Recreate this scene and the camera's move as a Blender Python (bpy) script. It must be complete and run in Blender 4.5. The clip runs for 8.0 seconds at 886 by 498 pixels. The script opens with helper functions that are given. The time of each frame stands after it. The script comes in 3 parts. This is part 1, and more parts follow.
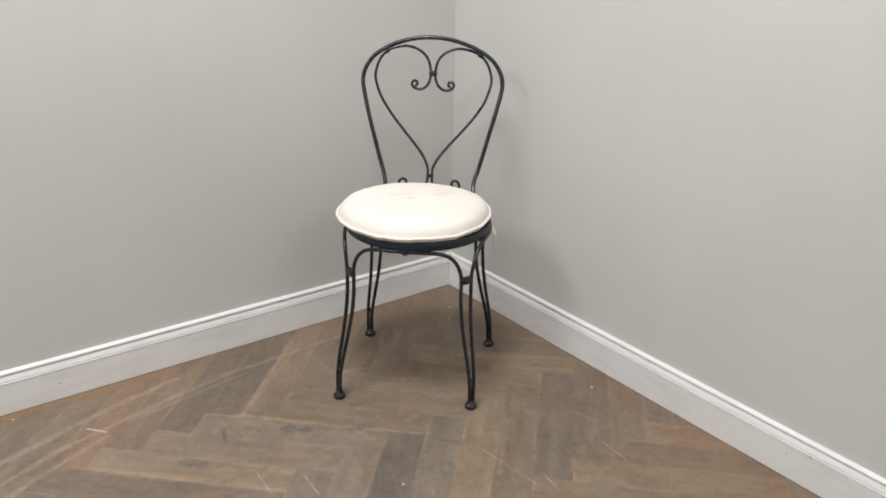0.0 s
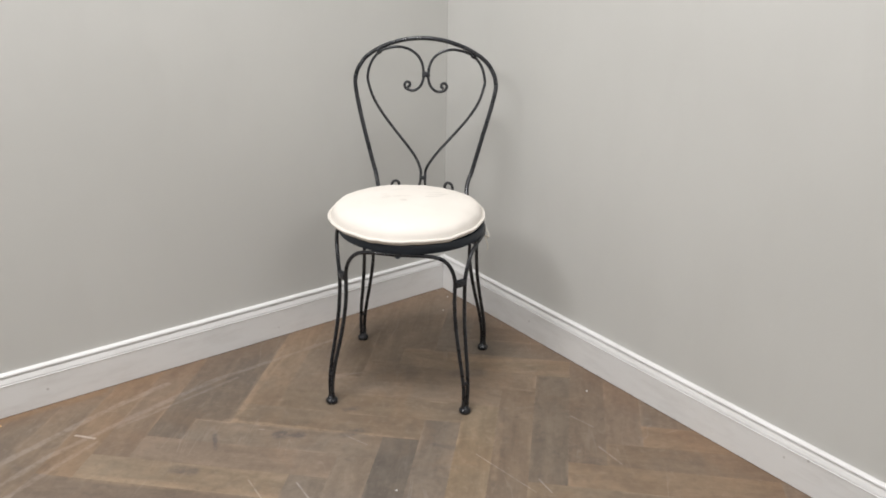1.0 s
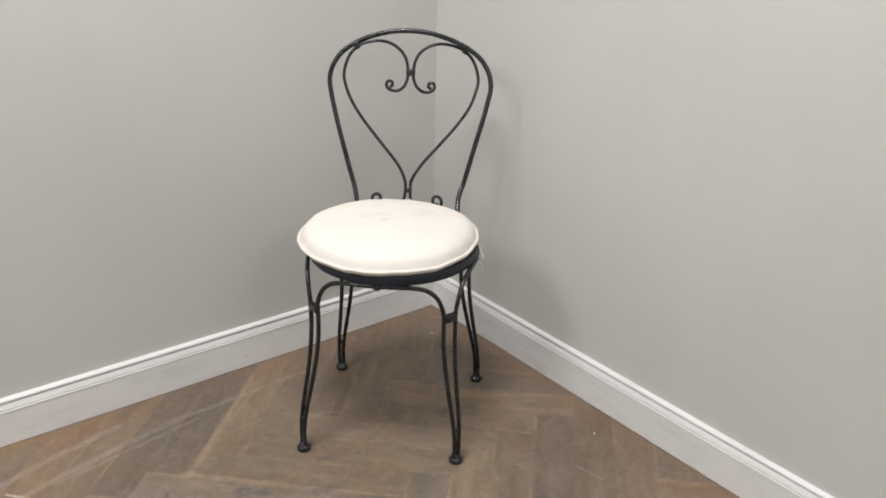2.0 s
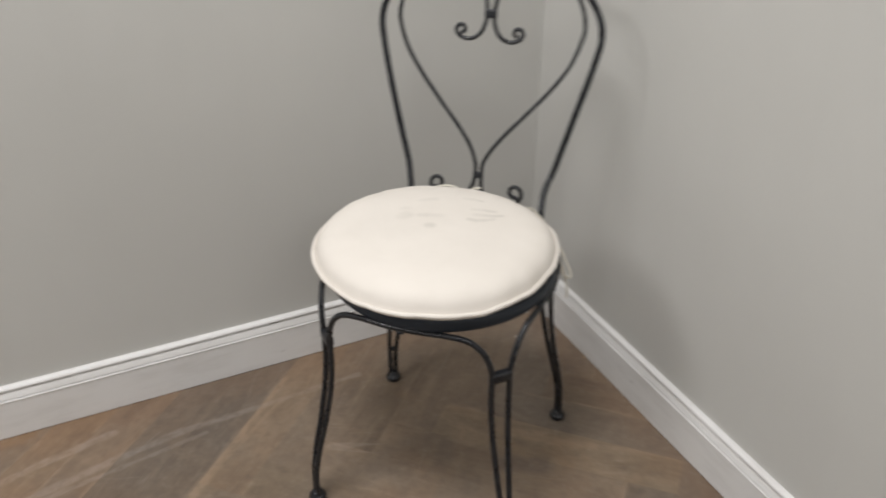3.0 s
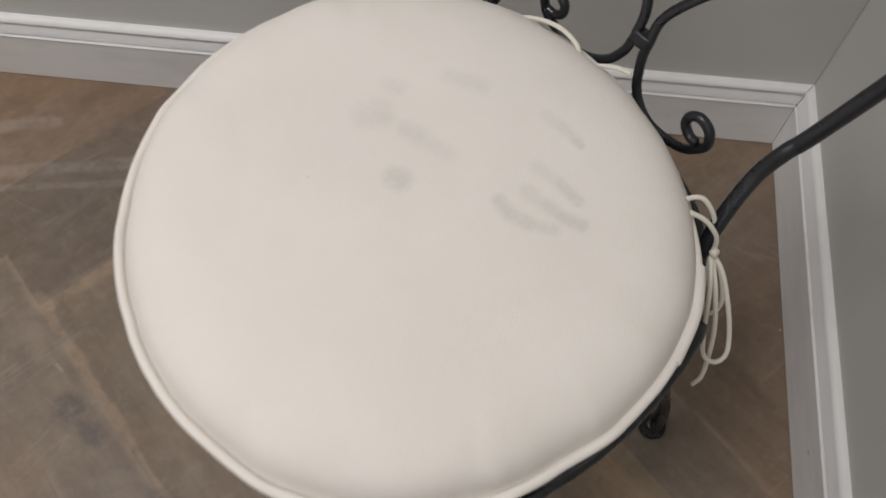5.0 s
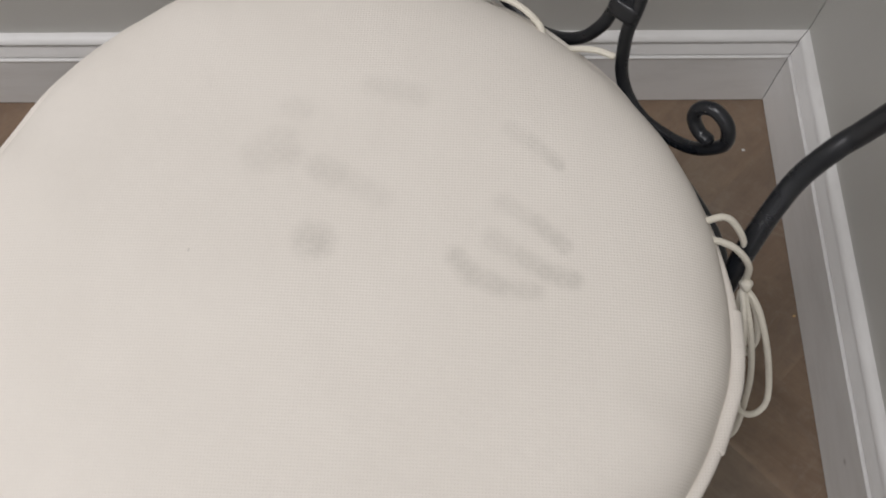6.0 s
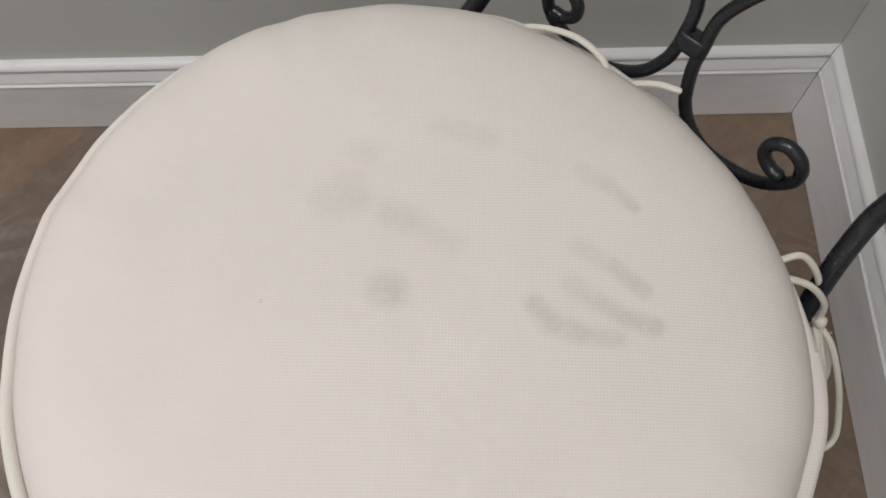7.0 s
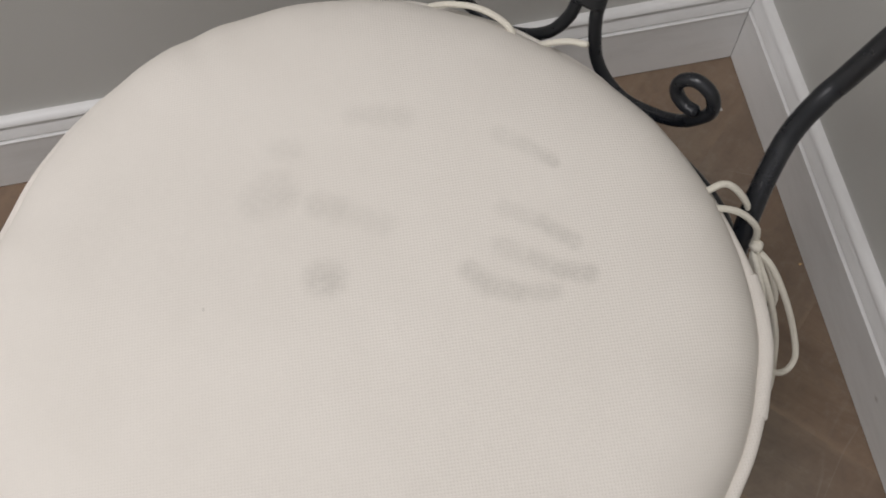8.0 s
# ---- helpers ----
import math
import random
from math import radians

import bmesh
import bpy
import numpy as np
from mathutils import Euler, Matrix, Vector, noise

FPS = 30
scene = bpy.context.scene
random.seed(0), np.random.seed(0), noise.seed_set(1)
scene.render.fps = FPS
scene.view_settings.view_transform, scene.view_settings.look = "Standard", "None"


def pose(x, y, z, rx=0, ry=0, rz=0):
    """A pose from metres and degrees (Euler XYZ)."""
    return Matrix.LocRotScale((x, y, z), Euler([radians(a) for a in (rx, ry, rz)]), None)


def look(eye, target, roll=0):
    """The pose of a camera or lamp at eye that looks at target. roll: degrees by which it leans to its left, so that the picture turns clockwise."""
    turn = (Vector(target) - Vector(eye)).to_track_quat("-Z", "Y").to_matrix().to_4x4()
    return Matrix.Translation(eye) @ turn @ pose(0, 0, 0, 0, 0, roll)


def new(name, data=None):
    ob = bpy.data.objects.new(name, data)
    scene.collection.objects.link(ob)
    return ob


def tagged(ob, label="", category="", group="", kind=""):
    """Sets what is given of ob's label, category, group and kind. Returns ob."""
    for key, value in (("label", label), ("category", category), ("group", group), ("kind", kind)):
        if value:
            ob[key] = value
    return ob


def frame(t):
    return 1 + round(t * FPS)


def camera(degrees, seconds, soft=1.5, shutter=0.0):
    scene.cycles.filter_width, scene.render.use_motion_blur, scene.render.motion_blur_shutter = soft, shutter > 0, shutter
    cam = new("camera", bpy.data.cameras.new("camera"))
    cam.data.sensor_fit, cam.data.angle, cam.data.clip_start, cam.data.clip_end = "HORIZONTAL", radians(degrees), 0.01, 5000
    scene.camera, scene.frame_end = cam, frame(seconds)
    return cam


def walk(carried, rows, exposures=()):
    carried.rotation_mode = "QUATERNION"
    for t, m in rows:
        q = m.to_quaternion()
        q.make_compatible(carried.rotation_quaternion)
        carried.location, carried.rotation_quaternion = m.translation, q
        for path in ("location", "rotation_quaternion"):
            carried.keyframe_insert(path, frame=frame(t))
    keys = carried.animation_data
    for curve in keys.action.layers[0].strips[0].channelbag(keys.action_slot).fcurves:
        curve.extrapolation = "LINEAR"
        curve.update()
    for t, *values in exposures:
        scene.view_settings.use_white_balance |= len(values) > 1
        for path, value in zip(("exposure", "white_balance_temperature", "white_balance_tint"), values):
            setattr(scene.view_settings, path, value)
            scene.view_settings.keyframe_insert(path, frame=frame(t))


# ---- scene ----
cam = camera(54.9, 8.0, soft=1.75, shutter=0.35)
PATH = [
    (0, (-1.579, -2.081, 1.194), (-0.472, -0.596, 0.439), 0.9),
    (0.5, (-1.582, -2.075, 1.196), (-0.47, -0.594, 0.442), 0.9),
    (1, (-1.565, -2.065, 1.183), (-0.445, -0.586, 0.436), 0.9),
    (1.5, (-1.489, -2.035, 1.19), (-0.373, -0.557, 0.435), 0.6),
    (1.7, (-1.454, -1.966, 1.186), (-0.33, -0.499, 0.42), 0.7),
    (2.8, (-1.011, -1.523, 1.158), (-0.066, -0.052, 0.188), -0.2),
    (3, (-0.903, -1.465, 1.166), (-0.179, 0.085, 0.13), -0.2),
    (3.2, (-0.818, -1.392, 1.174), (-0.255, 0.184, 0.079), 0.2),
    (3.5, (-0.693, -1.249, 1.131), (-0.277, 0.322, -0.034), 1.8),
    (4, (-0.524, -1.034, 1.121), (-0.343, 0.355, -0.306), 3.5),
    (4.5, (-0.383, -0.835, 1.059), (-0.475, 0.204, -0.647), 2.2),
    (4.7, (-0.372, -0.756, 1.025), (-0.495, 0.19, -0.733), 0.5),
    (5.8, (-0.357, -0.556, 0.862), (-0.377, 0.215, -0.984), -1.5),
    (6, (-0.362, -0.55, 0.858), (-0.386, 0.226, -0.985), -1.7),
    (6.5, (-0.381, -0.531, 0.862), (-0.407, 0.249, -0.979), -2.1),
    (7, (-0.397, -0.528, 0.859), (-0.418, 0.253, -0.982), -2.4),
    (7.5, (-0.387, -0.535, 0.858), (-0.396, 0.241, -0.985), -6.4),
    (8, (-0.37, -0.544, 0.86), (-0.374, 0.24, -0.979), -10.3),
]
EXPOSURES = [(0, 0.06, 6400, 11), (1.7, 0.04, 6400, 11), (2.8, -0.20, 6500, 11), (3.0, -0.27, 6470, 11), (3.5, -0.50, 6500, 11), (4.0, -0.65, 6600, 11), (4.5, -0.70, 6600, 11), (4.7, -0.68, 6480, 12), (5.8, -0.68, 6400, 13), (8.0, -0.70, 6400, 13)]
walk(cam, [(t, look(eye, target, roll)) for t, eye, target, roll in PATH], EXPOSURES)

# ---- world, light ----
world = bpy.data.worlds.new("world")
scene.world = world
world.use_nodes = True
world.node_tree.nodes["Background"].inputs[0].default_value = (0.9, 0.95, 1.0, 1)
world.node_tree.nodes["Background"].inputs[1].default_value = 0.05


def overhead_lamp(x, y, sx, sy, watts, colour=(1.0, 0.99, 0.985)):
    data = bpy.data.lights.new("overhead_light", "AREA")
    data.shape, data.size, data.size_y, data.energy, data.color = "RECTANGLE", sx, sy, watts, colour
    ob = new("overhead_light", data)
    ob.matrix_world = pose(x, y, 2.78)
    return ob


overhead_lamp(-1.14, -0.89, 0.55, 0.55, 52)
overhead_lamp(-3.4, -0.80, 1.2, 0.8, 62)
# two unseen fill lamps, added to brighten the walls and soften shadows
overhead_lamp(-0.8, -4.1, 1.4, 1.4, 40)
overhead_lamp(-4.2, -4.2, 1.2, 1.2, 40)

# ---- materials ----
LONG, BROAD, U0, V0, GAP = 0.470, 0.0882, -0.400, -0.874, 0.00002  # parquet boards


class Net:
    """Short hand for a node material."""

    def __init__(self, name):
        self.mat = bpy.data.materials.new(name)
        self.mat.use_nodes = True
        self.tree = self.mat.node_tree
        self.bsdf = self.tree.nodes["Principled BSDF"]

    def node(self, kind, operation=""):
        n = self.tree.nodes.new(kind)
        if operation:
            n.operation = operation
        return n

    def put(self, socket, value):
        if isinstance(value, bpy.types.NodeSocket):
            self.tree.links.new(value, socket)
        else:
            if socket.type == "RGBA" and len(value) == 3:
                value = (*value, 1)
            socket.default_value = value

    def math(self, op, a, b=0.0, clamp=False):
        n = self.node("ShaderNodeMath", op)
        n.use_clamp = clamp
        self.put(n.inputs[0], a)
        self.put(n.inputs[1], b)
        return n.outputs[0]

    def vec(self, op, a, b=(0, 0, 0)):
        n = self.node("ShaderNodeVectorMath", op)
        self.put(n.inputs[0], a)
        if op == "SCALE":
            self.put(n.inputs[3], b)
        else:
            self.put(n.inputs[1], b)
        return n.outputs[1] if op in ("DOT_PRODUCT", "LENGTH", "DISTANCE") else n.outputs[0]

    def noise(self, vector, scale, detail=3.0, rough=0.55, warp=0.0):
        n = self.node("ShaderNodeTexNoise")
        self.put(n.inputs["Vector"], vector)
        n.inputs["Scale"].default_value, n.inputs["Detail"].default_value = scale, detail
        n.inputs["Roughness"].default_value, n.inputs["Distortion"].default_value = rough, warp
        return n.outputs["Fac"]

    def band(self, value, low, high, out_low=0.0, out_high=1.0):
        n = self.node("ShaderNodeMapRange")
        n.interpolation_type = "SMOOTHSTEP"
        self.put(n.inputs[0], value)
        for i, v in enumerate((low, high, out_low, out_high)):
            self.put(n.inputs[i + 1], v)
        return n.outputs[0]

    def mix(self, fac, a, b, blend="MIX"):
        n = self.node("ShaderNodeMix")
        n.data_type, n.blend_type = "RGBA", blend
        self.put(n.inputs[0], fac)
        self.put(n.inputs[6], a)
        self.put(n.inputs[7], b)
        return n.outputs[2]

    def bump(self, height, strength, distance, normal=None):
        n = self.node("ShaderNodeBump")
        n.inputs["Strength"].default_value, n.inputs["Distance"].default_value = strength, distance
        self.put(n.inputs["Height"], height)
        if normal is not None:
            self.put(n.inputs["Normal"], normal)
        return n.outputs[0]

    def coords(self, which="Object"):
        return self.node("ShaderNodeTexCoord").outputs[which]

    def place(self):
        return self.node("ShaderNodeNewGeometry").outputs["Position"]

    def scaled(self, vector, by):
        n = self.node("ShaderNodeVectorMath", "MULTIPLY")
        self.put(n.inputs[0], vector)
        n.inputs[1].default_value = by
        return n.outputs[0]

    def to_line(self, p, a, b):
        """The distance of p from the line a to b, in the plane, and the share of the way along it."""
        ba = Vector((b[0] - a[0], b[1] - a[1], 0))
        pa = self.vec("SUBTRACT", p, (a[0], a[1], 0))
        h = self.math("DIVIDE", self.vec("DOT_PRODUCT", pa, tuple(ba)), ba.length_squared, clamp=True)
        n = self.node("ShaderNodeVectorMath", "SCALE")
        n.inputs[0].default_value = tuple(ba)
        self.put(n.inputs[3], h)
        return self.vec("LENGTH", self.vec("SUBTRACT", pa, n.outputs[0])), h

    def flat(self, p):
        return self.scaled(p, (1, 1, 0))

    def done(self, colour=None, rough=None, normal=None, metal=None, spec=None, sheen=None):
        for key, value in (("Base Color", colour), ("Roughness", rough), ("Normal", normal), ("Metallic", metal),
                           ("Specular IOR Level", spec), ("Sheen Weight", sheen)):
            if value is not None:
                self.put(self.bsdf.inputs[key], value)
        return self.mat


def wall_paint():
    n = Net("wall_paint")
    p = n.place()
    big = n.noise(p, 1.3, 4.0)
    roller = n.noise(n.scaled(p, (1, 1, 0.35)), 14.0, 3.0)
    colour = n.mix(n.band(big, 0.35, 0.65), (0.512, 0.510, 0.484), (0.537, 0.535, 0.509))
    colour = n.mix(n.math("MULTIPLY", n.band(roller, 0.45, 0.75), 0.2), colour, (0.490, 0.487, 0.462))
    scuff = n.band(n.noise(n.scaled(p, (1, 1, 3)), 9.0, 6.0, 0.7), 0.70, 0.78)
    colour = n.mix(n.math("MULTIPLY", scuff, 0.25), colour, (0.40, 0.38, 0.355))
    peel = n.noise(p, 420.0, 2.0)
    drag = n.noise(p, 60.0, 3.0)
    normal = n.bump(drag, 0.10, 0.002, n.bump(peel, 0.16, 0.0006))
    return n.done(colour, n.band(big, 0.2, 0.8, 0.58, 0.72), normal, spec=0.35)


def trim_paint():
    n = Net("trim_paint")
    p = n.place()
    smear = n.noise(n.scaled(p, (1, 1, 4)), 7.0, 5.0, 0.65)
    colour = n.mix(n.band(smear, 0.42, 0.75), (0.695, 0.69, 0.678), (0.625, 0.616, 0.60))
    grime = n.band(n.noise(n.scaled(p, (1, 1, 2.5)), 24.0, 6.0, 0.72), 0.60, 0.80)
    colour = n.mix(n.math("MULTIPLY", grime, 0.45), colour, (0.50, 0.475, 0.445))
    knock = n.band(n.noise(p, 38.0, 5.0, 0.7), 0.70, 0.76)
    colour = n.mix(n.math("MULTIPLY", knock, 0.55), colour, (0.36, 0.33, 0.30))
    for x, y, z, size in ((0.0, -0.424, 0.051, 0.0035), (0.0, -1.317, 0.082, 0.004), (0.0, -1.262, 0.060, 0.003), (-1.236, 0.0, 0.045, 0.004), (-0.60, 0.0, 0.030, 0.0025), (0.004, -0.300, 0.040, 0.003)):
        d = n.math("ADD", n.vec("DISTANCE", p, (x, y, z)), n.math("MULTIPLY", n.noise(p, 190.0), 0.003))
        colour = n.mix(n.band(d, size + 0.0025, size * 0.5, 0.0, 0.6), colour, (0.24, 0.21, 0.19))
    d = n.vec("LENGTH", n.vec("MULTIPLY", n.vec("SUBTRACT", p, (-0.608, 0.012, 0.1025)), (0.10, 0.2, 1.0)))
    colour = n.mix(n.band(d, 0.0022, 0.0010, 0.0, 0.75), colour, (0.22, 0.20, 0.185))
    brush = n.noise(n.scaled(p, (1, 1, 30)), 12.0, 4.0)
    return n.done(colour, n.band(smear, 0.3, 0.7, 0.32, 0.5), n.bump(brush, 0.22, 0.0010, n.bump(n.noise(p, 230.0, 3.0), 0.12, 0.0006)), spec=0.45)


SCRAPES = [  # pale drag marks across the floor: from, to, half width, strength
    ((-1.62, -0.27), (-1.29, -0.160), 0.013, 0.85), ((-1.29, -0.160), (-1.13, -0.108), 0.013, 0.85), ((-1.13, -0.108), (-0.965, -0.073), 0.014, 1.0),
    ((-1.60, -0.36), (-1.30, -0.228), 0.012, 0.8), ((-1.30, -0.228), (-1.15, -0.190), 0.012, 0.8), ((-1.15, -0.190), (-1.01, -0.158), 0.013, 0.85), ((-1.01, -0.158), (-0.842, -0.124), 0.014, 0.95),
    ((-0.842, -0.124), (-0.66, -0.118), 0.011, 0.75), ((-0.66, -0.118), (-0.47, -0.108), 0.011, 0.55),
    ((-1.13, -0.200), (-0.80, -0.148), 0.007, 0.7),
    ((-1.55, -0.40), (-1.32, -0.287), 0.011, 0.8), ((-1.32, -0.287), (-1.19, -0.232), 0.010, 0.8),
]
RUBBED = [  # pale, warm board edges
    ((-0.255, -0.405), (-0.145, -0.500), 0.020, 0.45), ((-0.905, -0.325), (-0.888, -0.335), 0.012, 1.2),
    ((-0.890, -0.332), (-0.74, -0.182), 0.015, 0.75), ((-0.74, -0.182), (-0.615, -0.055), 0.009, 0.75), ((-0.840, -0.285), (-0.62, -0.10), 0.007, 0.5),
    ((-0.893, -0.337), (-0.74, -0.490), 0.008, 0.85), ((-0.74, -0.490), (-0.575, -0.655), 0.006, 0.7),
    ((-0.365, -0.73), (-0.52, -0.885), 0.010, 0.6), ((-1.27, -0.34), (-1.10, -0.50), 0.018, 0.6), ((-1.10, -0.50), (-0.94, -0.66), 0.016, 0.4), ((-0.60, -0.80), (-0.45, -0.66), 0.020, 0.4),
]
SCRATCHES = [  # fine pale scratches
    ((-0.857, -0.405), (-0.848, -0.412), 0.0026, 0.7),
    ((-1.222, -0.176), (-1.190, -0.214), 0.0048, 2.2),
    ((-0.493, -0.791), (-0.474, -0.975), 0.0016, 0.8), ((-0.438, -0.945), (-0.447, -0.995), 0.003, 0.8), ((-0.881, -0.642), (-0.886, -0.716), 0.003, 0.8),
    ((-0.963, -0.571), (-0.968, -0.653), 0.0025, 0.6), ((-0.238, -0.937), (-0.245, -1.014), 0.0035, 0.6), ((-0.199, -0.802), (-0.189, -0.871), 0.0025, 0.5),
    ((-0.70, -0.55), (-0.68, -0.61), 0.003, 0.45),
]
SMUDGES = [  # dark marks
    ((-0.645, -0.450), (-0.620, -0.460), 0.016, 0.7), ((-0.70, -0.545), (-0.665, -0.552), 0.018, 0.7), ((-0.976, -0.421), (-0.953, -0.365), 0.007, 0.8), ((-0.31, -0.47), (-0.25, -0.50), 0.030, 0.45),
    ((-0.83, -0.45), (-0.79, -0.48), 0.024, 0.9), ((-1.08, -0.44), (-1.05, -0.47), 0.022, 0.9), ((-0.55, -0.70), (-0.52, -0.74), 0.014, 0.5),
]


def plank_wood(name, per_island):
    n = Net(name)
    if per_island:
        luck = n.node("ShaderNodeNewGeometry").outputs["Random Per Island"]
    else:
        luck = n.node("ShaderNodeObjectInfo").outputs["Random"]
    shift = n.node("ShaderNodeCombineXYZ")
    n.put(shift.inputs[0], n.math("MULTIPLY", luck, 37.0))
    n.put(shift.inputs[1], n.math("MULTIPLY", luck, 91.0))
    p = n.vec("ADD", n.coords("Object"), shift.outputs[0])
    w = n.place()
    fibre = n.noise(n.scaled(p, (5, 66, 7)), 1.0, 5.0, 0.6, 0.9)
    figure = n.noise(n.scaled(p, (5, 19, 9)), 1.0, 5.0, 0.62, 0.9)
    pore = n.noise(n.scaled(p, (30, 380, 30)), 1.0, 2.0)
    patch = n.noise(p, 8.0, 5.0, 0.65, 1.0)
    cloud = n.noise(w, 6.5, 5.0, 0.62, 0.6)
    tone = n.math("ADD", n.math("MULTIPLY", figure, 0.8), n.math("MULTIPLY", fibre, 0.2))
    wood = n.mix(n.band(tone, 0.26, 0.76), (0.150, 0.108, 0.073), (0.238, 0.178, 0.122))
    other = n.math("FRACT", n.math("MULTIPLY", luck, 7.31))
    grey = n.mix(n.band(tone, 0.26, 0.76), (0.138, 0.110, 0.082), (0.208, 0.170, 0.132))
    wood = n.mix(n.band(other, 0.2, 0.8, 0.0, 0.7), wood, grey)
    third = n.math("FRACT", n.math("MULTIPLY", luck, 19.7))
    wood = n.mix(0.48, wood, n.mix(third, (0.40, 0.40, 0.40), (0.60, 0.585, 0.57)), "OVERLAY")
    wood = n.mix(n.math("MULTIPLY", n.band(pore, 0.55, 0.75), 0.22), wood, (0.085, 0.062, 0.045))
    wood = n.mix(n.math("MULTIPLY", n.band(patch, 0.56, 0.74), 0.45), wood, (0.088, 0.070, 0.056))
    wood = n.mix(n.math("MULTIPLY", n.band(patch, 0.46, 0.30), 0.30), wood, (0.290, 0.218, 0.150))
    glow = n.noise(w, 5.1, 4.0, 0.6, 1.0)
    wood = n.mix(n.math("MULTIPLY", n.band(glow, 0.50, 0.68), 0.28), wood, n.mix(fibre, (0.190, 0.118, 0.068), (0.275, 0.180, 0.110)))
    wood = n.mix(n.math("MULTIPLY", n.band(cloud, 0.52, 0.72), 0.40), wood, (0.118, 0.096, 0.076))
    if not per_island:
        # rubbed, paler arrises
        own = n.node("ShaderNodeSeparateXYZ")
        n.put(own.inputs[0], n.coords("Object"))
        rub = n.math("MAXIMUM", n.band(n.math("ABSOLUTE", own.outputs[1]), BROAD / 2 - 0.011, BROAD / 2), n.band(n.math("ABSOLUTE", own.outputs[0]), LONG / 2 - 0.012, LONG / 2))
        rub = n.math("MULTIPLY", rub, n.band(n.noise(p, 5.0, 4.0, 0.6), 0.50, 0.66, 0.0, 0.55))
        wood = n.mix(rub, wood, (0.325, 0.240, 0.165))
    dust = n.noise(w, 3.1, 5.0, 0.6)
    wood = n.mix(n.math("MULTIPLY", n.band(dust, 0.35, 0.75), 0.30), wood, (0.235, 0.196, 0.155))
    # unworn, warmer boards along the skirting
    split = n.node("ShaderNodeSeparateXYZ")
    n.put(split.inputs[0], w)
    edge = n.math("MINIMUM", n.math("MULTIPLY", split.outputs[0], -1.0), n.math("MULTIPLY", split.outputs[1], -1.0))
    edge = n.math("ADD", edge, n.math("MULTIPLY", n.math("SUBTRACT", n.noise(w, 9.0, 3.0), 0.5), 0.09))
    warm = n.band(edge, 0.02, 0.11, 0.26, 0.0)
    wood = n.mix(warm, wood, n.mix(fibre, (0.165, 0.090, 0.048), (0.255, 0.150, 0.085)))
    f = n.flat(w)
    d, h = n.to_line(f, (-1.50, 0.01), (-1.12, 0.0))
    bare = n.band(n.math("ADD", d, n.math("MULTIPLY", n.math("SUBTRACT", n.noise(w, 24.0, 4.0), 0.5), 0.03)), 0.042, 0.012, 0.0, 0.55)
    wood = n.mix(bare, wood, n.mix(fibre, (0.215, 0.122, 0.058), (0.300, 0.180, 0.095)))
    wobble = n.math("MULTIPLY", n.math("SUBTRACT", n.noise(w, 19.0, 4.0, 0.6), 0.5), 0.020)
    broken = n.band(n.noise(w, 42.0, 4.0, 0.65), 0.30, 0.62, 0.25, 1.0)
    for marks, tint in ((RUBBED, (0.320, 0.235, 0.158)), (SCRAPES, (0.315, 0.262, 0.212)), (SCRATCHES, (0.42, 0.375, 0.33)), (SMUDGES, (0.075, 0.066, 0.066))):
        total = 0.0
        for a, b, half, strength in marks:
            d, h = n.to_line(f, a, b)
            if half > 0.005:
                d = n.math("ADD", d, wobble)
            total = n.math("MAXIMUM", total, n.band(d, half, half * 0.3, 0.0, strength))
        total = n.math("MULTIPLY", total, n.math("MULTIPLY", broken, 0.72), clamp=True)
        wood = n.mix(total, wood, tint)
    # grime trodden in, and hair scratches in two directions
    grit = n.noise(w, 52.0, 6.0, 0.72, 0.4)
    wood = n.mix(n.math("MULTIPLY", n.band(grit, 0.50, 0.70), 0.34), wood, (0.112, 0.090, 0.072))
    wood = n.mix(n.math("MULTIPLY", n.band(grit, 0.50, 0.32), 0.26), wood, (0.275, 0.228, 0.182))
    for turn, seed in ((28, 3.0), (-52, 11.0)):
        m = n.node("ShaderNodeMapping")
        m.inputs["Rotation"].default_value = (0, 0, radians(turn))
        m.inputs["Location"].default_value = (seed, seed * 2, 0)
        n.put(m.inputs["Vector"], w)
        hair = n.math("ABSOLUTE", n.math("SUBTRACT", n.noise(n.scaled(m.outputs[0], (1.6, 11, 1)), 1.0, 3.0, 0.6, 0.5), 0.5))
        some = n.band(n.noise(n.scaled(m.outputs[0], (4, 9, 1)), 1.0, 3.0, 0.6), 0.52, 0.68, 0.0, 0.20)
        wood = n.mix(n.math("MULTIPLY", n.band(hair, 0.012, 0.003), some), wood, (0.36, 0.31, 0.26))
    fine = n.noise(n.vec("ADD", n.scaled(w, (30, 3, 3)), n.scaled(w, (0, 18, 0))), 1.0, 6.0, 0.75, 2.0)
    wood = n.mix(n.math("MULTIPLY", n.band(fine, 0.66, 0.72), 0.18), wood, (0.36, 0.31, 0.26))
    wood = n.mix(1.0, wood, (0.888, 0.893, 0.915), "MULTIPLY")
    if not per_island:
        wood = n.mix(1.0, wood, n.node("ShaderNodeObjectInfo").outputs["Color"], "MULTIPLY")  # each board's own stain
    rough = n.math("ADD", n.band(dust, 0.3, 0.7, 0.44, 0.60), n.math("MULTIPLY", pore, 0.08))
    normal = n.bump(fibre, 0.12, 0.0008, n.bump(pore, 0.12, 0.0003))
    return n.done(wood, rough, normal, spec=0.35)


def joint_dirt():
    n = Net("joint_dirt")
    grime = n.noise(n.place(), 60.0, 4.0)
    return n.done(n.mix(grime, (0.07, 0.052, 0.040), (0.12, 0.092, 0.072)), 0.9)


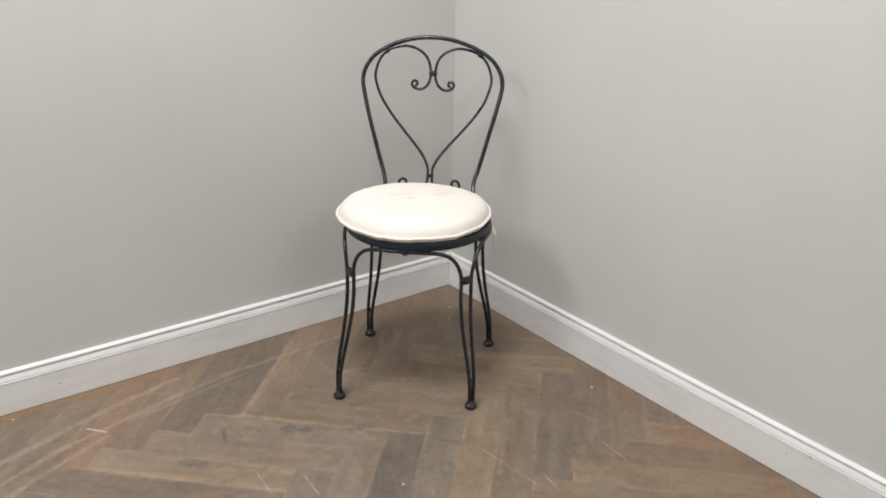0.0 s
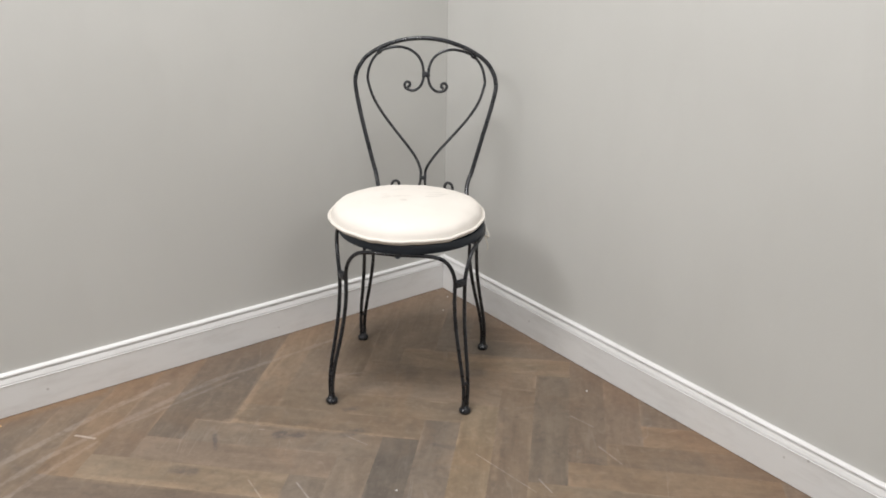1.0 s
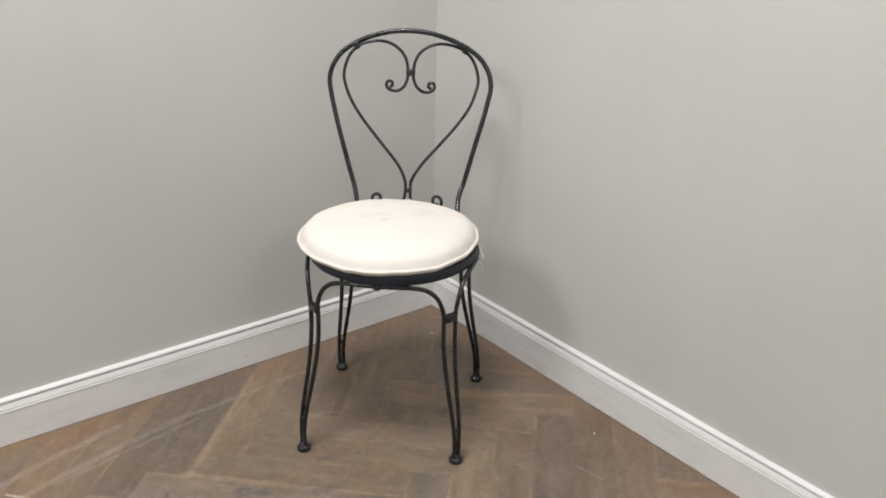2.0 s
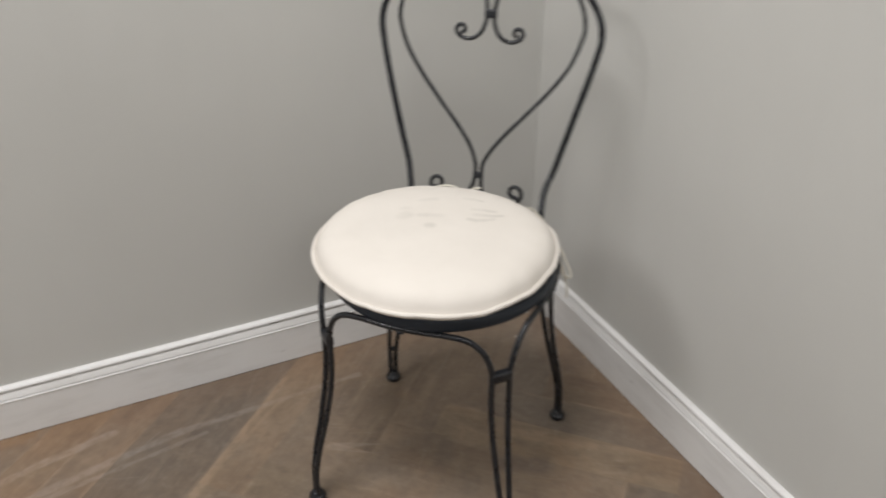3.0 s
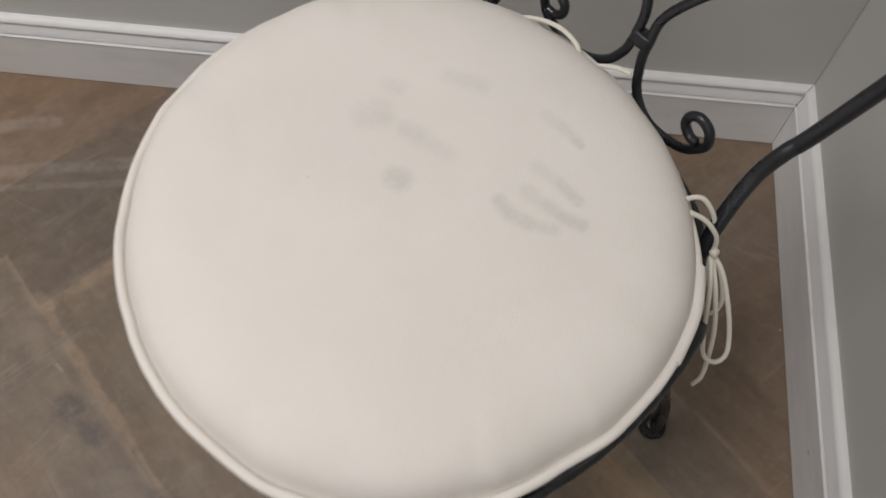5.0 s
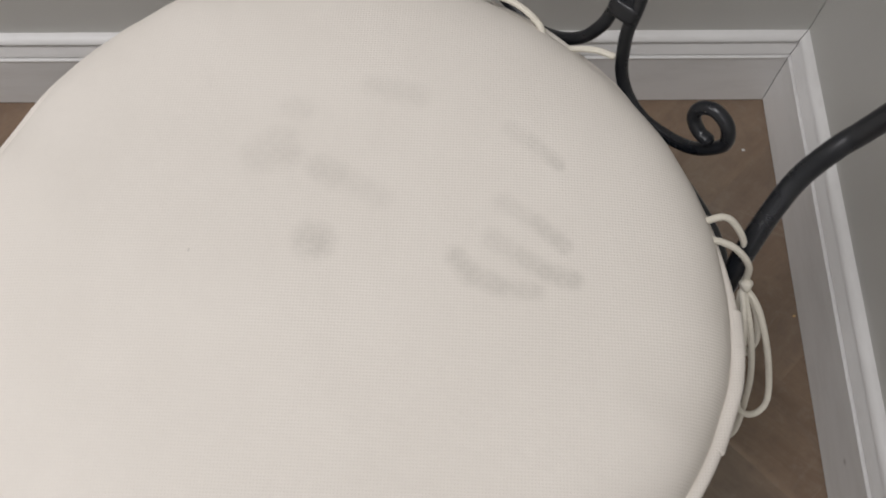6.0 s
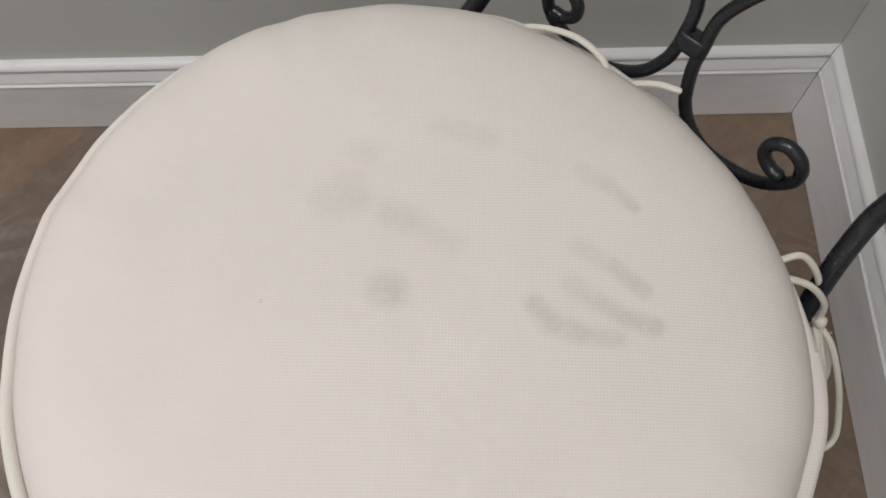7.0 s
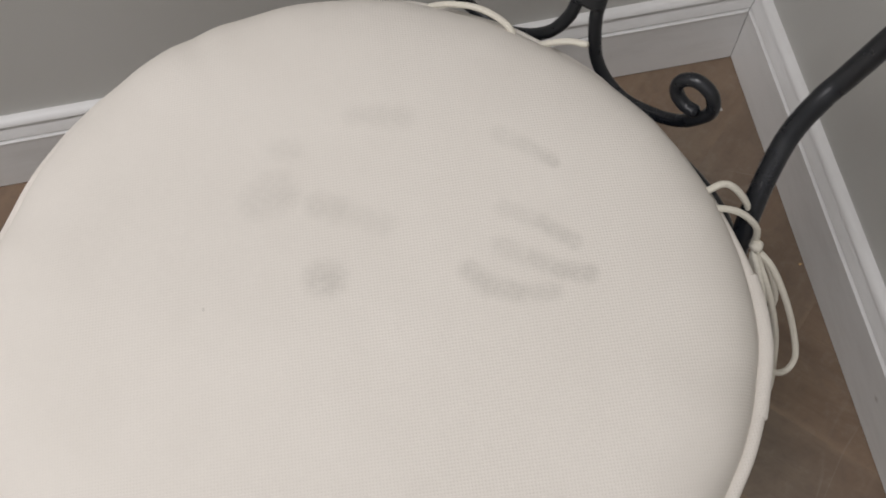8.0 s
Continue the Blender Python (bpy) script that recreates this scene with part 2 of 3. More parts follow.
def iron(name="painted_iron", base=(0.009, 0.0103, 0.0132), other=(0.0145, 0.0155, 0.0180), rough=(0.24, 0.36)):
    n = Net(name)
    p = n.coords()
    cast = n.noise(p, 55.0, 4.0, 0.6)
    fine = n.noise(p, 900.0, 2.0)
    colour = n.mix(n.band(cast, 0.4, 0.7), base, other)
    rub = n.band(n.noise(p, 160.0, 5.0, 0.7), 0.68, 0.76)
    colour = n.mix(n.math("MULTIPLY", rub, 0.30), colour, (0.085, 0.082, 0.080))
    return n.done(colour, n.band(cast, 0.3, 0.7, *rough), n.bump(cast, 0.12, 0.0012, n.bump(fine, 0.10, 0.0003)), spec=0.5)


STAINS = [  # rubbed grey marks on the cushion: from, to, half width, strength
    ((-0.0190, -0.0115), (-0.0160, -0.0105), 0.0112, 0.78), ((-0.0160, -0.0140), (-0.0145, -0.0085), 0.0065, 0.80),
    ((-0.0690, 0.0020), (-0.0640, 0.0080), 0.0150, 0.42), ((-0.0640, 0.0060), (-0.0600, 0.0110), 0.0100, 0.50), ((-0.0720, 0.0120), (-0.0680, 0.0160), 0.0085, 0.35), ((-0.0800, 0.0290), (-0.0740, 0.0330), 0.0085, 0.28),
    ((-0.0450, 0.0165), (-0.0345, 0.0200), 0.0090, 0.48), ((-0.0345, 0.0200), (-0.0120, 0.0265), 0.0080, 0.32), ((-0.0600, 0.0660), (-0.0400, 0.0775), 0.0085, 0.36),
    ((0.0060, 0.0960), (0.0200, 0.0985), 0.0064, 0.34), ((0.0170, 0.0983), (0.0320, 0.0988), 0.0054, 0.52), ((0.0310, 0.0986), (0.0352, 0.0984), 0.0040, 0.75),
    ((0.0300, 0.0650), (0.0480, 0.0685), 0.0060, 0.40), ((0.0470, 0.0685), (0.0650, 0.0688), 0.0055, 0.68),
    ((0.0400, 0.0480), (0.0560, 0.0510), 0.0065, 0.42), ((0.0540, 0.0510), (0.0670, 0.0530), 0.0062, 0.60), ((0.0665, 0.0530), (0.0790, 0.0592), 0.0060, 0.78),
    ((0.0345, 0.0295), (0.0460, 0.0285), 0.0068, 0.75), ((0.0460, 0.0285), (0.0590, 0.0340), 0.0064, 0.70), ((0.0590, 0.0340), (0.0710, 0.0432), 0.0056, 0.55),
    ((-0.1213, -0.0453), (-0.0613, -0.0253), 0.05, 0.14), ((-0.0548, -0.0538), (-0.0543, -0.0543), 0.0008, 1.0),
]


def cushion_cloth(name, marked):
    n = Net(name)
    p = n.coords()
    turn = n.node("ShaderNodeMapping")
    turn.inputs["Rotation"].default_value = (0, 0, radians(-43))
    n.put(turn.inputs["Vector"], p)
    split = n.node("ShaderNodeSeparateXYZ")
    n.put(split.inputs[0], turn.outputs[0])
    pitch = 2 * math.pi / 0.00145
    sway = n.math("MULTIPLY", n.noise(p, 22.0, 2.0), 5.0)
    weft = n.math("SINE", n.math("ADD", n.math("MULTIPLY", split.outputs[0], pitch), sway))
    warp = n.math("SINE", n.math("ADD", n.math("MULTIPLY", split.outputs[1], pitch), sway))
    weave = n.math("ADD", n.math("MULTIPLY", n.math("MULTIPLY", weft, warp), 0.15), n.math("MULTIPLY", n.math("ADD", weft, warp), 0.42))
    thread = n.noise(p, 700.0, 2.0)
    cloud = n.noise(p, 9.0, 4.0, 0.6)
    # the weave is fainter towards one side
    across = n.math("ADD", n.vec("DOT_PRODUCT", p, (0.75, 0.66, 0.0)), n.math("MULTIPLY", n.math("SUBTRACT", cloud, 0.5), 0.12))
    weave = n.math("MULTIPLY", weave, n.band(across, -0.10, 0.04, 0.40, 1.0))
    colour = n.mix(n.band(cloud, 0.3, 0.7), (0.674, 0.634, 0.578), (0.705, 0.665, 0.609))
    colour = n.mix(n.band(n.math("ADD", weave, n.math("MULTIPLY", n.math("SUBTRACT", thread, 0.5), 0.9)), 0.45, -0.6, 0.0, 0.14), colour, (0.55, 0.515, 0.475))
    if marked:
        f = n.flat(p)
        blot = n.math("MULTIPLY", n.math("SUBTRACT", n.noise(p, 85.0, 4.0), 0.5), 0.0042)
        total = 0.0
        for a, b, half, strength in STAINS:
            d, h = n.to_line(f, a, b)
            if half > 0.003:
                d = n.math("ADD", d, blot)
            total = n.math("MAXIMUM", total, n.band(d, half * 1.20, half * 0.22, 0.0, strength))
        rubbed = n.band(n.noise(p, 260.0, 3.0), 0.25, 0.65, 0.55, 1.0)
        total = n.math("MULTIPLY", total, n.math("MULTIPLY", n.math("MULTIPLY", rubbed, n.band(weave, -0.6, 0.6, 0.72, 1.05)), 0.47), clamp=True)
        colour = n.mix(total, colour, (0.335, 0.317, 0.286))
    normal = n.bump(weave, 0.24, 0.00035, n.bump(thread, 0.25, 0.0003, n.bump(cloud, 0.15, 0.004)))
    return n.done(colour, 0.86, normal, spec=0.12, sheen=0.0)


def cord_cloth():
    n = Net("cord_cloth")
    p = n.coords()
    twist = n.noise(p, 500.0, 3.0)
    return n.done(n.mix(twist, (0.56, 0.53, 0.45), (0.70, 0.665, 0.58)), 0.85, n.bump(twist, 0.5, 0.0006), spec=0.2)


def plain(name, colour, rough=0.8):
    n = Net(name)
    grain = n.noise(n.coords(), 300.0, 3.0)
    return n.done(n.mix(grain, tuple(0.8 * c for c in colour), tuple(min(1, 1.15 * c) for c in colour)), rough, n.bump(grain, 0.3, 0.0005))


M_WALL, M_TRIM, M_JOINT = wall_paint(), trim_paint(), joint_dirt()
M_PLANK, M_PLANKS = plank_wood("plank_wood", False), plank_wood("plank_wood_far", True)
M_IRON, M_SEAT = iron(), iron("navy_seat_paint", (0.011, 0.018, 0.028), (0.016, 0.024, 0.036), (0.42, 0.55))
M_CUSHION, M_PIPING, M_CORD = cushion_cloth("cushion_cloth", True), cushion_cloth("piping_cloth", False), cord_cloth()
M_CEILING = plain("ceiling_paint", (0.78, 0.77, 0.75), 0.85)

# ---- building helpers ----


def part(name, bm, material, parent=None, label="", sharp=0.7):
    """Link a bmesh as one mesh object, under a thing or a part."""
    bmesh.ops.recalc_face_normals(bm, faces=bm.faces)
    bm.normal_update()
    for e in bm.edges:
        e.smooth = not (len(e.link_faces) == 2 and e.calc_face_angle(0) > sharp)
    for face in bm.faces:
        face.smooth = True
    mesh = bpy.data.meshes.new(name)
    bm.to_mesh(mesh)
    bm.free()
    mesh.materials.append(material)
    ob = new(name, mesh)
    ob.parent = parent
    if label:
        tagged(ob, label)
    return ob


def box(bm, x0, x1, y0, y1, z0, z1):
    made = bmesh.ops.create_cube(bm, size=1)["verts"]
    for v in made:
        v.co = ((x0 + x1) / 2 + v.co.x * (x1 - x0), (y0 + y1) / 2 + v.co.y * (y1 - y0), (z0 + z1) / 2 + v.co.z * (z1 - z0))
    return made


def glide(points, steps, closed=False):
    """A smooth line through the points (centripetal-like cardinal spline)."""
    pts = [Vector(p) for p in points]
    n, out = len(pts), []
    for i in range(n if closed else n - 1):
        if closed:
            a, b, c, d = (pts[(i + k) % n] for k in (-1, 0, 1, 2))
        else:
            b, c = pts[i], pts[i + 1]
            a = pts[i - 1] if i else b * 2 - c
            d = pts[i + 2] if i + 2 < n else c * 2 - b
        for k in range(steps):
            t = k / steps
            out.append(0.5 * (2 * b + (c - a) * t + (2 * a - 5 * b + 4 * c - d) * t * t + (3 * b - a - 3 * c + d) * t ** 3))
    if not closed:
        out.append(pts[-1])
    return out


def rod(bm, points, radius, steps=6, sides=10, closed=False, ends=True, smooth=True):
    """A round bar along a line; radius is a number or a function of the share of the way."""
    line = glide(points, steps, closed) if smooth else [Vector(p) for p in points]
    n = len(line)
    rings, normal = [], None
    for i, p in enumerate(line):
        q0, q1 = (line[(i - 1) % n], line[(i + 1) % n]) if closed else (line[max(i - 1, 0)], line[min(i + 1, n - 1)])
        way = (q1 - q0).normalized()
        if normal is None:
            normal = way.orthogonal().normalized()
        normal = (normal - way * normal.dot(way)).normalized()
        side = way.cross(normal)
        r = radius(i / (n - 1)) if callable(radius) else radius
        rings.append([bm.verts.new(p + r * (math.cos(a) * normal + math.sin(a) * side)) for a in (2 * math.pi * k / sides for k in range(sides))])
    for i in range(n if closed else n - 1):
        a, b = rings[i], rings[(i + 1) % n]
        offset = 0
        if closed and i == n - 1:
            offset = min(range(sides), key=lambda o: (b[o].co - a[0].co).length)
        for k in range(sides):
            bm.faces.new((a[k], a[(k + 1) % sides], b[(k + 1 + offset) % sides], b[(k + offset) % sides]))
    if ends and not closed:
        for ring, step in ((rings[0], line[0] - line[1]), (rings[-1], line[-1] - line[-2])):
            r = radius(0 if ring is rings[0] else 1) if callable(radius) else radius
            mid = sum((v.co for v in ring), Vector()) / sides
            push = step.normalized() * r * 0.45
            inner = [bm.verts.new(mid + (v.co - mid) * 0.6 + push) for v in ring]
            for k in range(sides):
                bm.faces.new((ring[k], ring[(k + 1) % sides], inner[(k + 1) % sides], inner[k]))
            bm.faces.new(inner)
    return bm


def lathe(bm, profile, segments, centre=(0, 0, 0), shape=None, close=False):
    """Turn a profile of (radius, z) round a vertical axis; shape(angle, radius, z) may move each point."""
    cx, cy, cz = centre
    rings = []
    for r, z in profile:
        ring = []
        for k in range(segments):
            a = 2 * math.pi * k / segments
            rr, zz = shape(a, r, z) if shape else (r, z)
            ring.append(bm.verts.new((cx + rr * math.cos(a), cy + rr * math.sin(a), cz + zz)))
        rings.append(ring)
    for i in range(len(rings) if close else len(rings) - 1):
        a, b = rings[i], rings[(i + 1) % len(rings)]
        for k in range(segments):
            bm.faces.new((a[k], a[(k + 1) % segments], b[(k + 1) % segments], b[k]))
    if not close:
        for ring in (rings[0], rings[-1]):
            bm.faces.new(ring)
    return bm


# ---- the room ----
ROOM, HIGH, FACE = 6.2, 2.8, 0.014


def wall(name, x0, x1, y0, y1, label):
    bm = bmesh.new()
    box(bm, x0, x1, y0, y1, -0.02, HIGH)
    return tagged(part(name, bm, M_WALL), label, "wall", kind="structure")


wall("wall_north", -ROOM, FACE - 0.0007, FACE, FACE + 0.12, "warm grey painted plaster wall behind the chair")
wall("wall_east", FACE, FACE + 0.12, -ROOM, FACE + 0.12, "warm grey painted plaster wall beside the chair")
wall("wall_south", -ROOM, FACE, -ROOM - 0.12, -ROOM, "plain warm grey painted wall")
wall("wall_west", -ROOM - 0.12, -ROOM, -ROOM - 0.12, FACE + 0.12, "plain warm grey painted wall")
bm = bmesh.new()
box(bm, -ROOM - 0.12, FACE + 0.12, -ROOM - 0.12, FACE + 0.12, HIGH, HIGH + 0.1)
tagged(part("ceiling", bm, M_CEILING), "plain white painted ceiling", "ceiling", kind="structure")

bm = bmesh.new()
for v in bmesh.ops.create_icosphere(bm, subdivisions=2, radius=0.0024)["verts"]:
    v.co = Vector((v.co.x, max(v.co.y * 0.5, -0.0012), v.co.z * 1.4)) * (1 + 0.4 * noise.noise(v.co * 500))
nick = part("plaster_nick", bm, plain("bare_plaster", (0.80, 0.79, 0.76)), bpy.data.objects["wall_north"], "small white plaster nick")
nick.location = (-0.321, FACE, 0.345)

# skirting: depth from the wall and height
SKIRT = [(0.0, 0.0015), (FACE, 0.0015), (FACE, 0.0812), (FACE + 0.0007, 0.0826), (FACE + 0.0010, 0.0842), (FACE + 0.0004, 0.0853), (FACE - 0.0010, 0.0857), (0.0092, 0.0860), (0.0092, 0.0876),
         (0.0124, 0.0880), (0.0121, 0.0892), (0.0106, 0.0930), (0.0088, 0.0980), (0.0068, 0.1024), (0.0054, 0.1046), (0.0034, 0.1060), (0.0060, 0.1065), (0.0098, 0.1066), (0.0102, 0.1074), (0.0096, 0.1092), (0.0082, 0.1114), (0.0056, 0.1131), (0.0022, 0.1139), (0.0, 0.1141)]


def skirting(name, along, label, gap):
    """A moulded board along the wall x or y, mitred into the corner."""
    bm = bmesh.new()
    rows = []
    stops = [0.0] + [-0.25 * k for k in range(1, 24)] + [-ROOM]
    for s in stops:
        ring = []
        for d, z in SKIRT:
            at = (FACE - d - gap) if s == 0.0 else s
            wave = 0.0007 * math.sin(3.1 * s + 0.6) * (1 if 0 < d else 0)
            ring.append(bm.verts.new((at, FACE - d + wave, z) if along == "x" else (FACE - d + wave, at, z)))
        rows.append(ring)
    for a, b in zip(rows, rows[1:]):
        for k in range(len(SKIRT) - 1):
            bm.faces.new((a[k], a[k + 1], b[k + 1], b[k]))
    bm.faces.new(rows[0])
    bm.faces.new(rows[-1])
    return tagged(part(name, bm, M_TRIM, sharp=0.45), label, "skirting board", kind="structure")


skirting("baseboard_north", "x", "white painted moulded skirting board, scuffed", 0.0003)
skirting("baseboard_east", "y", "white painted moulded skirting board with dents", 0.0)

# ---- the chair ----
UNIT = 1.05
CHAIR = pose(-0.406, -0.400, 0, 0, 0, -45)


def at(x, y, z):
    return Vector((x, y, z)) * UNIT


def middle(z):
    """The middle line of the back, which is bent a little to one side."""
    return -0.002 - 0.0175 * (z - 0.45)


def twisted(x, z, plain_y, y):
    """A point of the twisted back: set off its plain plane to y."""
    off = y - plain_y
    return at(x - (0.161 - 0.455 * x) * off, y, z - 0.25 * off)


def hooped(x, z, side):
    """A point of the hoop, x out from the middle line."""
    near = (-0.003 if side > 0 else -0.005) * math.exp(-(((z - 0.50) / 0.08) ** 2))
    x += 0.0050 * math.exp(-(((z - 0.475) / 0.075) ** 2)) if side > 0 else 0.0
    return twisted(middle(z) + side * x, z, 0.145 + 0.30 * (z - 0.43), 0.1745 - near + 0.0065 * side * min(1.0, x / 0.1) + (0.275 + side * x * 0.15) * (z - 0.468))


def back(x, z, side):
    """A point of the heart, x out from the middle line."""
    return twisted(middle(z) + side * x, z, 0.181 + 0.255 * (z - 0.468), 0.181 + (0.260 + side * x * 0.60) * (z - 0.468))


def empty(name, m):
    ob = new(name)
    ob.matrix_world = m
    ob.empty_display_size = 0.1
    return ob


def build_chair():
    chair = tagged(empty("metal_chair", CHAIR), "dark wrought-iron bistro chair with heart back, standing in the corner", "chair")
    # hoop of the back
    half = [(0.1225, 0.497), (0.1330, 0.529), (0.1530, 0.594), (0.1660, 0.640), (0.1765, 0.683), (0.1802, 0.709), (0.1755, 0.734), (0.1600, 0.760),
            (0.1385, 0.7785), (0.1100, 0.7940), (0.0800, 0.8050), (0.0425, 0.8140)]
    foot = [(0.1185, 0.134, 0.408), (0.1155, 0.141, 0.424), (0.1118, 0.1570, 0.443), (0.1105, 0.1730, 0.461)]
    line = [at(-x - 0.003, y, z) for x, y, z in foot[:3]] + [at(-0.1185, 0.1660, 0.462), at(-0.1237, 0.1750, 0.479)] + [hooped(x, z, -1) for x, z in half] + [hooped(0, 0.8172, 1)]
    line += [hooped(x, z, 1) for x, z in reversed(half)] + [at(0.1172, 0.1850, 0.479)] + [at(x + 0.003, y, z) for x, y, z in reversed(foot)]
    part("back_hoop", rod(bmesh.new(), line, 0.0057, 6, 14), M_IRON, chair)
    # the two bars of the heart, scrolled at both ends
    heart = [(0.0058, 0.474), (0.0066, 0.493), (0.0175, 0.5190), (0.0385, 0.5470), (0.0720, 0.5845), (0.1070, 0.6255), (0.1335, 0.6640), (0.1475, 0.6980), (0.1507, 0.7200),
             (0.1440, 0.7470), (0.1302, 0.7690), (0.1090, 0.7835), (0.0745, 0.7912), (0.0455, 0.7868), (0.0230, 0.7730), (0.0105, 0.7540), (0.0058, 0.7290), (0.0075, 0.7130),
             (0.0145, 0.6980), (0.0265, 0.6890), (0.0395, 0.6880), (0.0505, 0.6925), (0.0545, 0.7005), (0.0500, 0.7080), (0.0420, 0.7065), (0.0405, 0.6995), (0.0455, 0.6960)]
    low = [(0.0725, 0.1675, 0.4480), (0.0660, 0.1685, 0.4475), (0.0600, 0.1695, 0.4530), (0.0605, 0.1705, 0.4610), (0.0675, 0.1710, 0.4660), (0.0765, 0.1710, 0.4615), (0.0795, 0.1705, 0.4500),
           (0.0735, 0.1700, 0.4385)]
    feet = {-1: [(0.0600, 0.1705, 0.4315), (0.0440, 0.1710, 0.4280), (0.0290, 0.1725, 0.4320), (0.0160, 0.1750, 0.4420), (0.0085, 0.1780, 0.4550), (0.0060, 0.1800, 0.4640)],
            1: [(0.0645, 0.1705, 0.4300), (0.0510, 0.1710, 0.4240), (0.0345, 0.1720, 0.4215), (0.0210, 0.1740, 0.4265), (0.0118, 0.1765, 0.4370), (0.0078, 0.1790, 0.4500), (0.0062, 0.1805, 0.4630)]}
    def sag(x, z, side):
        """One bar hangs a little lower than its twin."""
        return 0.0048 * max(0.0, min(1.0, (z - 0.495) / 0.02, (0.690 - z) / 0.03)) if side > 0 and x > 0.01 else 0.0

    for side in (-1, 1):
        line = [at(-0.003 + side * x, y, z) for x, y, z in [(x, y, z + (0.0018 if side > 0 else 0.0)) for x, y, z in low] + feet[side]] + [back(x, z - sag(x, z, side), side) for x, z in heart]
        part("heart_bar", rod(bmesh.new(), line, 0.0037, 6, 12), M_IRON, chair)

    def wrap(name, centre, way, across, wide, thick, tall):
        """A flat strap bent round two bars."""
        way, across = Vector(way).normalized(), Vector(across).normalized()
        out = way.cross(across)
        bm = bmesh.new()
        rows = []
        for s, grow in ((-0.5, 0.80), (-0.45, 0.92), (-0.34, 1.0), (-0.12, 1.03), (0.0, 0.985), (0.12, 1.03), (0.34, 1.0), (0.45, 0.92), (0.5, 0.80)):
            ring = []
            for k in range(20):
                a = 2 * math.pi * k / 20
                c, sn = math.cos(a), math.sin(a)
                bulge = (abs(c) ** 2.8 + abs(sn) ** 2.8) ** (-1 / 2.8)
                ring.append(bm.verts.new(centre + way * s * tall + across * c * bulge * wide * grow + out * sn * bulge * thick * grow))
            rows.append(ring)
        for a, b in zip(rows, rows[1:]):
            for k in range(20):
                bm.faces.new((a[k], a[(k + 1) % 20], b[(k + 1) % 20], b[k]))
        bm.faces.new(rows[0])
        bm.faces.new(rows[-1])
        return part(name, bm, M_IRON, chair)

    lean = Vector((0, 0.26, 1))
    wrap("heart_collar", back(0, 0.4740, 1), lean, (1, 0, 0), 0.0092, 0.0056, 0.0105)
    wrap("scroll_clamp", back(0, 0.728, 1), lean, (1, 0, 0), 0.0108, 0.0058, 0.015)
    for side in (-1, 1):
        a, b = hooped(0.1240, 0.7875, side), back(0.1200, 0.7770, side)
        wrap("hoop_clamp", (a + b) / 2, back(0.105, 0.792, side) - back(0.150, 0.766, side), back(0.14, 0.80, side) - back(0.125, 0.77, side), 0.0104, 0.0066, 0.013)
    # seat ring and pan
    bm = bmesh.new()
    profile = [(0.1650, 0.4080), (0.1665, 0.4062), (0.1724, 0.4062), (0.1738, 0.4080), (0.1742, 0.4170), (0.1738, 0.4255), (0.1722, 0.4275), (0.1665, 0.4275), (0.1650, 0.4255)]
    lathe(bm, [(r * UNIT + 0.002, z * UNIT) for r, z in profile], 96, close=True)
    part("seat_ring", bm, M_SEAT, chair, "dark navy painted seat ring").location = (0.001, -0.0035, 0)
    bm = bmesh.new()
    lathe(bm, [(r * UNIT, z * UNIT) for r, z in ((0.02, 0.4215), (0.166, 0.4235), (0.1665, 0.4265), (0.1610, 0.4285), (0.02, 0.4285))], 64)
    part("seat_pan", bm, M_SEAT, chair, "dark navy painted metal seat pan").location = (0.001, -0.0035, 0)
    for k in range(4):
        bm = bmesh.new()
        lathe(bm, [(0.0062, 0), (0.0075, 0.0012), (0.0075, 0.004), (0.0055, 0.0062), (0.003, 0.0068)], 12, shape=lambda a, r, z: (r, -z))
        bolt = part("bolt_head", bm, M_SEAT, chair)
        a = radians(90 * k - 90)
        bolt.location = at(0.1725 * math.cos(a), 0.1725 * math.sin(a), 0.4005)
    # arched braces under the ring, from knee to knee, and the legs
    bend = [(0.1270, 0.1475, 0.318), (0.1272, 0.1478, 0.335), (0.1225, 0.1510, 0.358), (0.1115, 0.1555, 0.380), (0.0930, 0.1610, 0.3950), (0.0640, 0.1680, 0.4015), (0.0300, 0.1735, 0.4030)]
    line = [at(-x, -y, z) for x, y, z in bend] + [at(0, -0.1752, 0.4030)] + [at(x, -y, z) for x, y, z in reversed(bend)]
    brace = part("arch_brace", rod(bmesh.new(), line, 0.0048, 6, 12), M_IRON, chair)
    for k in range(1, 4):
        copy = brace.copy()
        scene.collection.objects.link(copy)
        copy.matrix_basis = pose(0, 0, 0, 0, 0, 90 * k)
    splay = [(0.335, 0.0), (0.318, 0.0), (0.275, 0.0008), (0.225, 0.0050), (0.165, 0.0135), (0.115, 0.0220), (0.075, 0.0272), (0.045, 0.0290), (0.012, 0.0290)]
    knee = at(0.1373, -0.1373, 0.3275)

    def build_leg(turn, bent):
        """A double-rod leg with its foot and clamp; bent: how far the foot is knocked out of place."""
        twist = Matrix.Rotation(radians(-turn), 3, "Z")
        bent = twist @ Vector((*bent, 0))
        bm = bmesh.new()
        for pair in (0, 1):
            line = []
            for z, out in splay:
                near = min(1.0, max(0.0, (z - 0.060) / 0.20)) ** 0.85
                gap = 0.0040 + near * 0.0062
                x, y = 0.1373 + out, 0.1373 + out
                x, y = (x - gap, y + gap) if pair else (x + gap, y - gap)
                line.append(at(x, -y, z) + bent * max(0.0, 1 - z / 0.30))
            rod(bm, line, 0.0048, 5, 12)
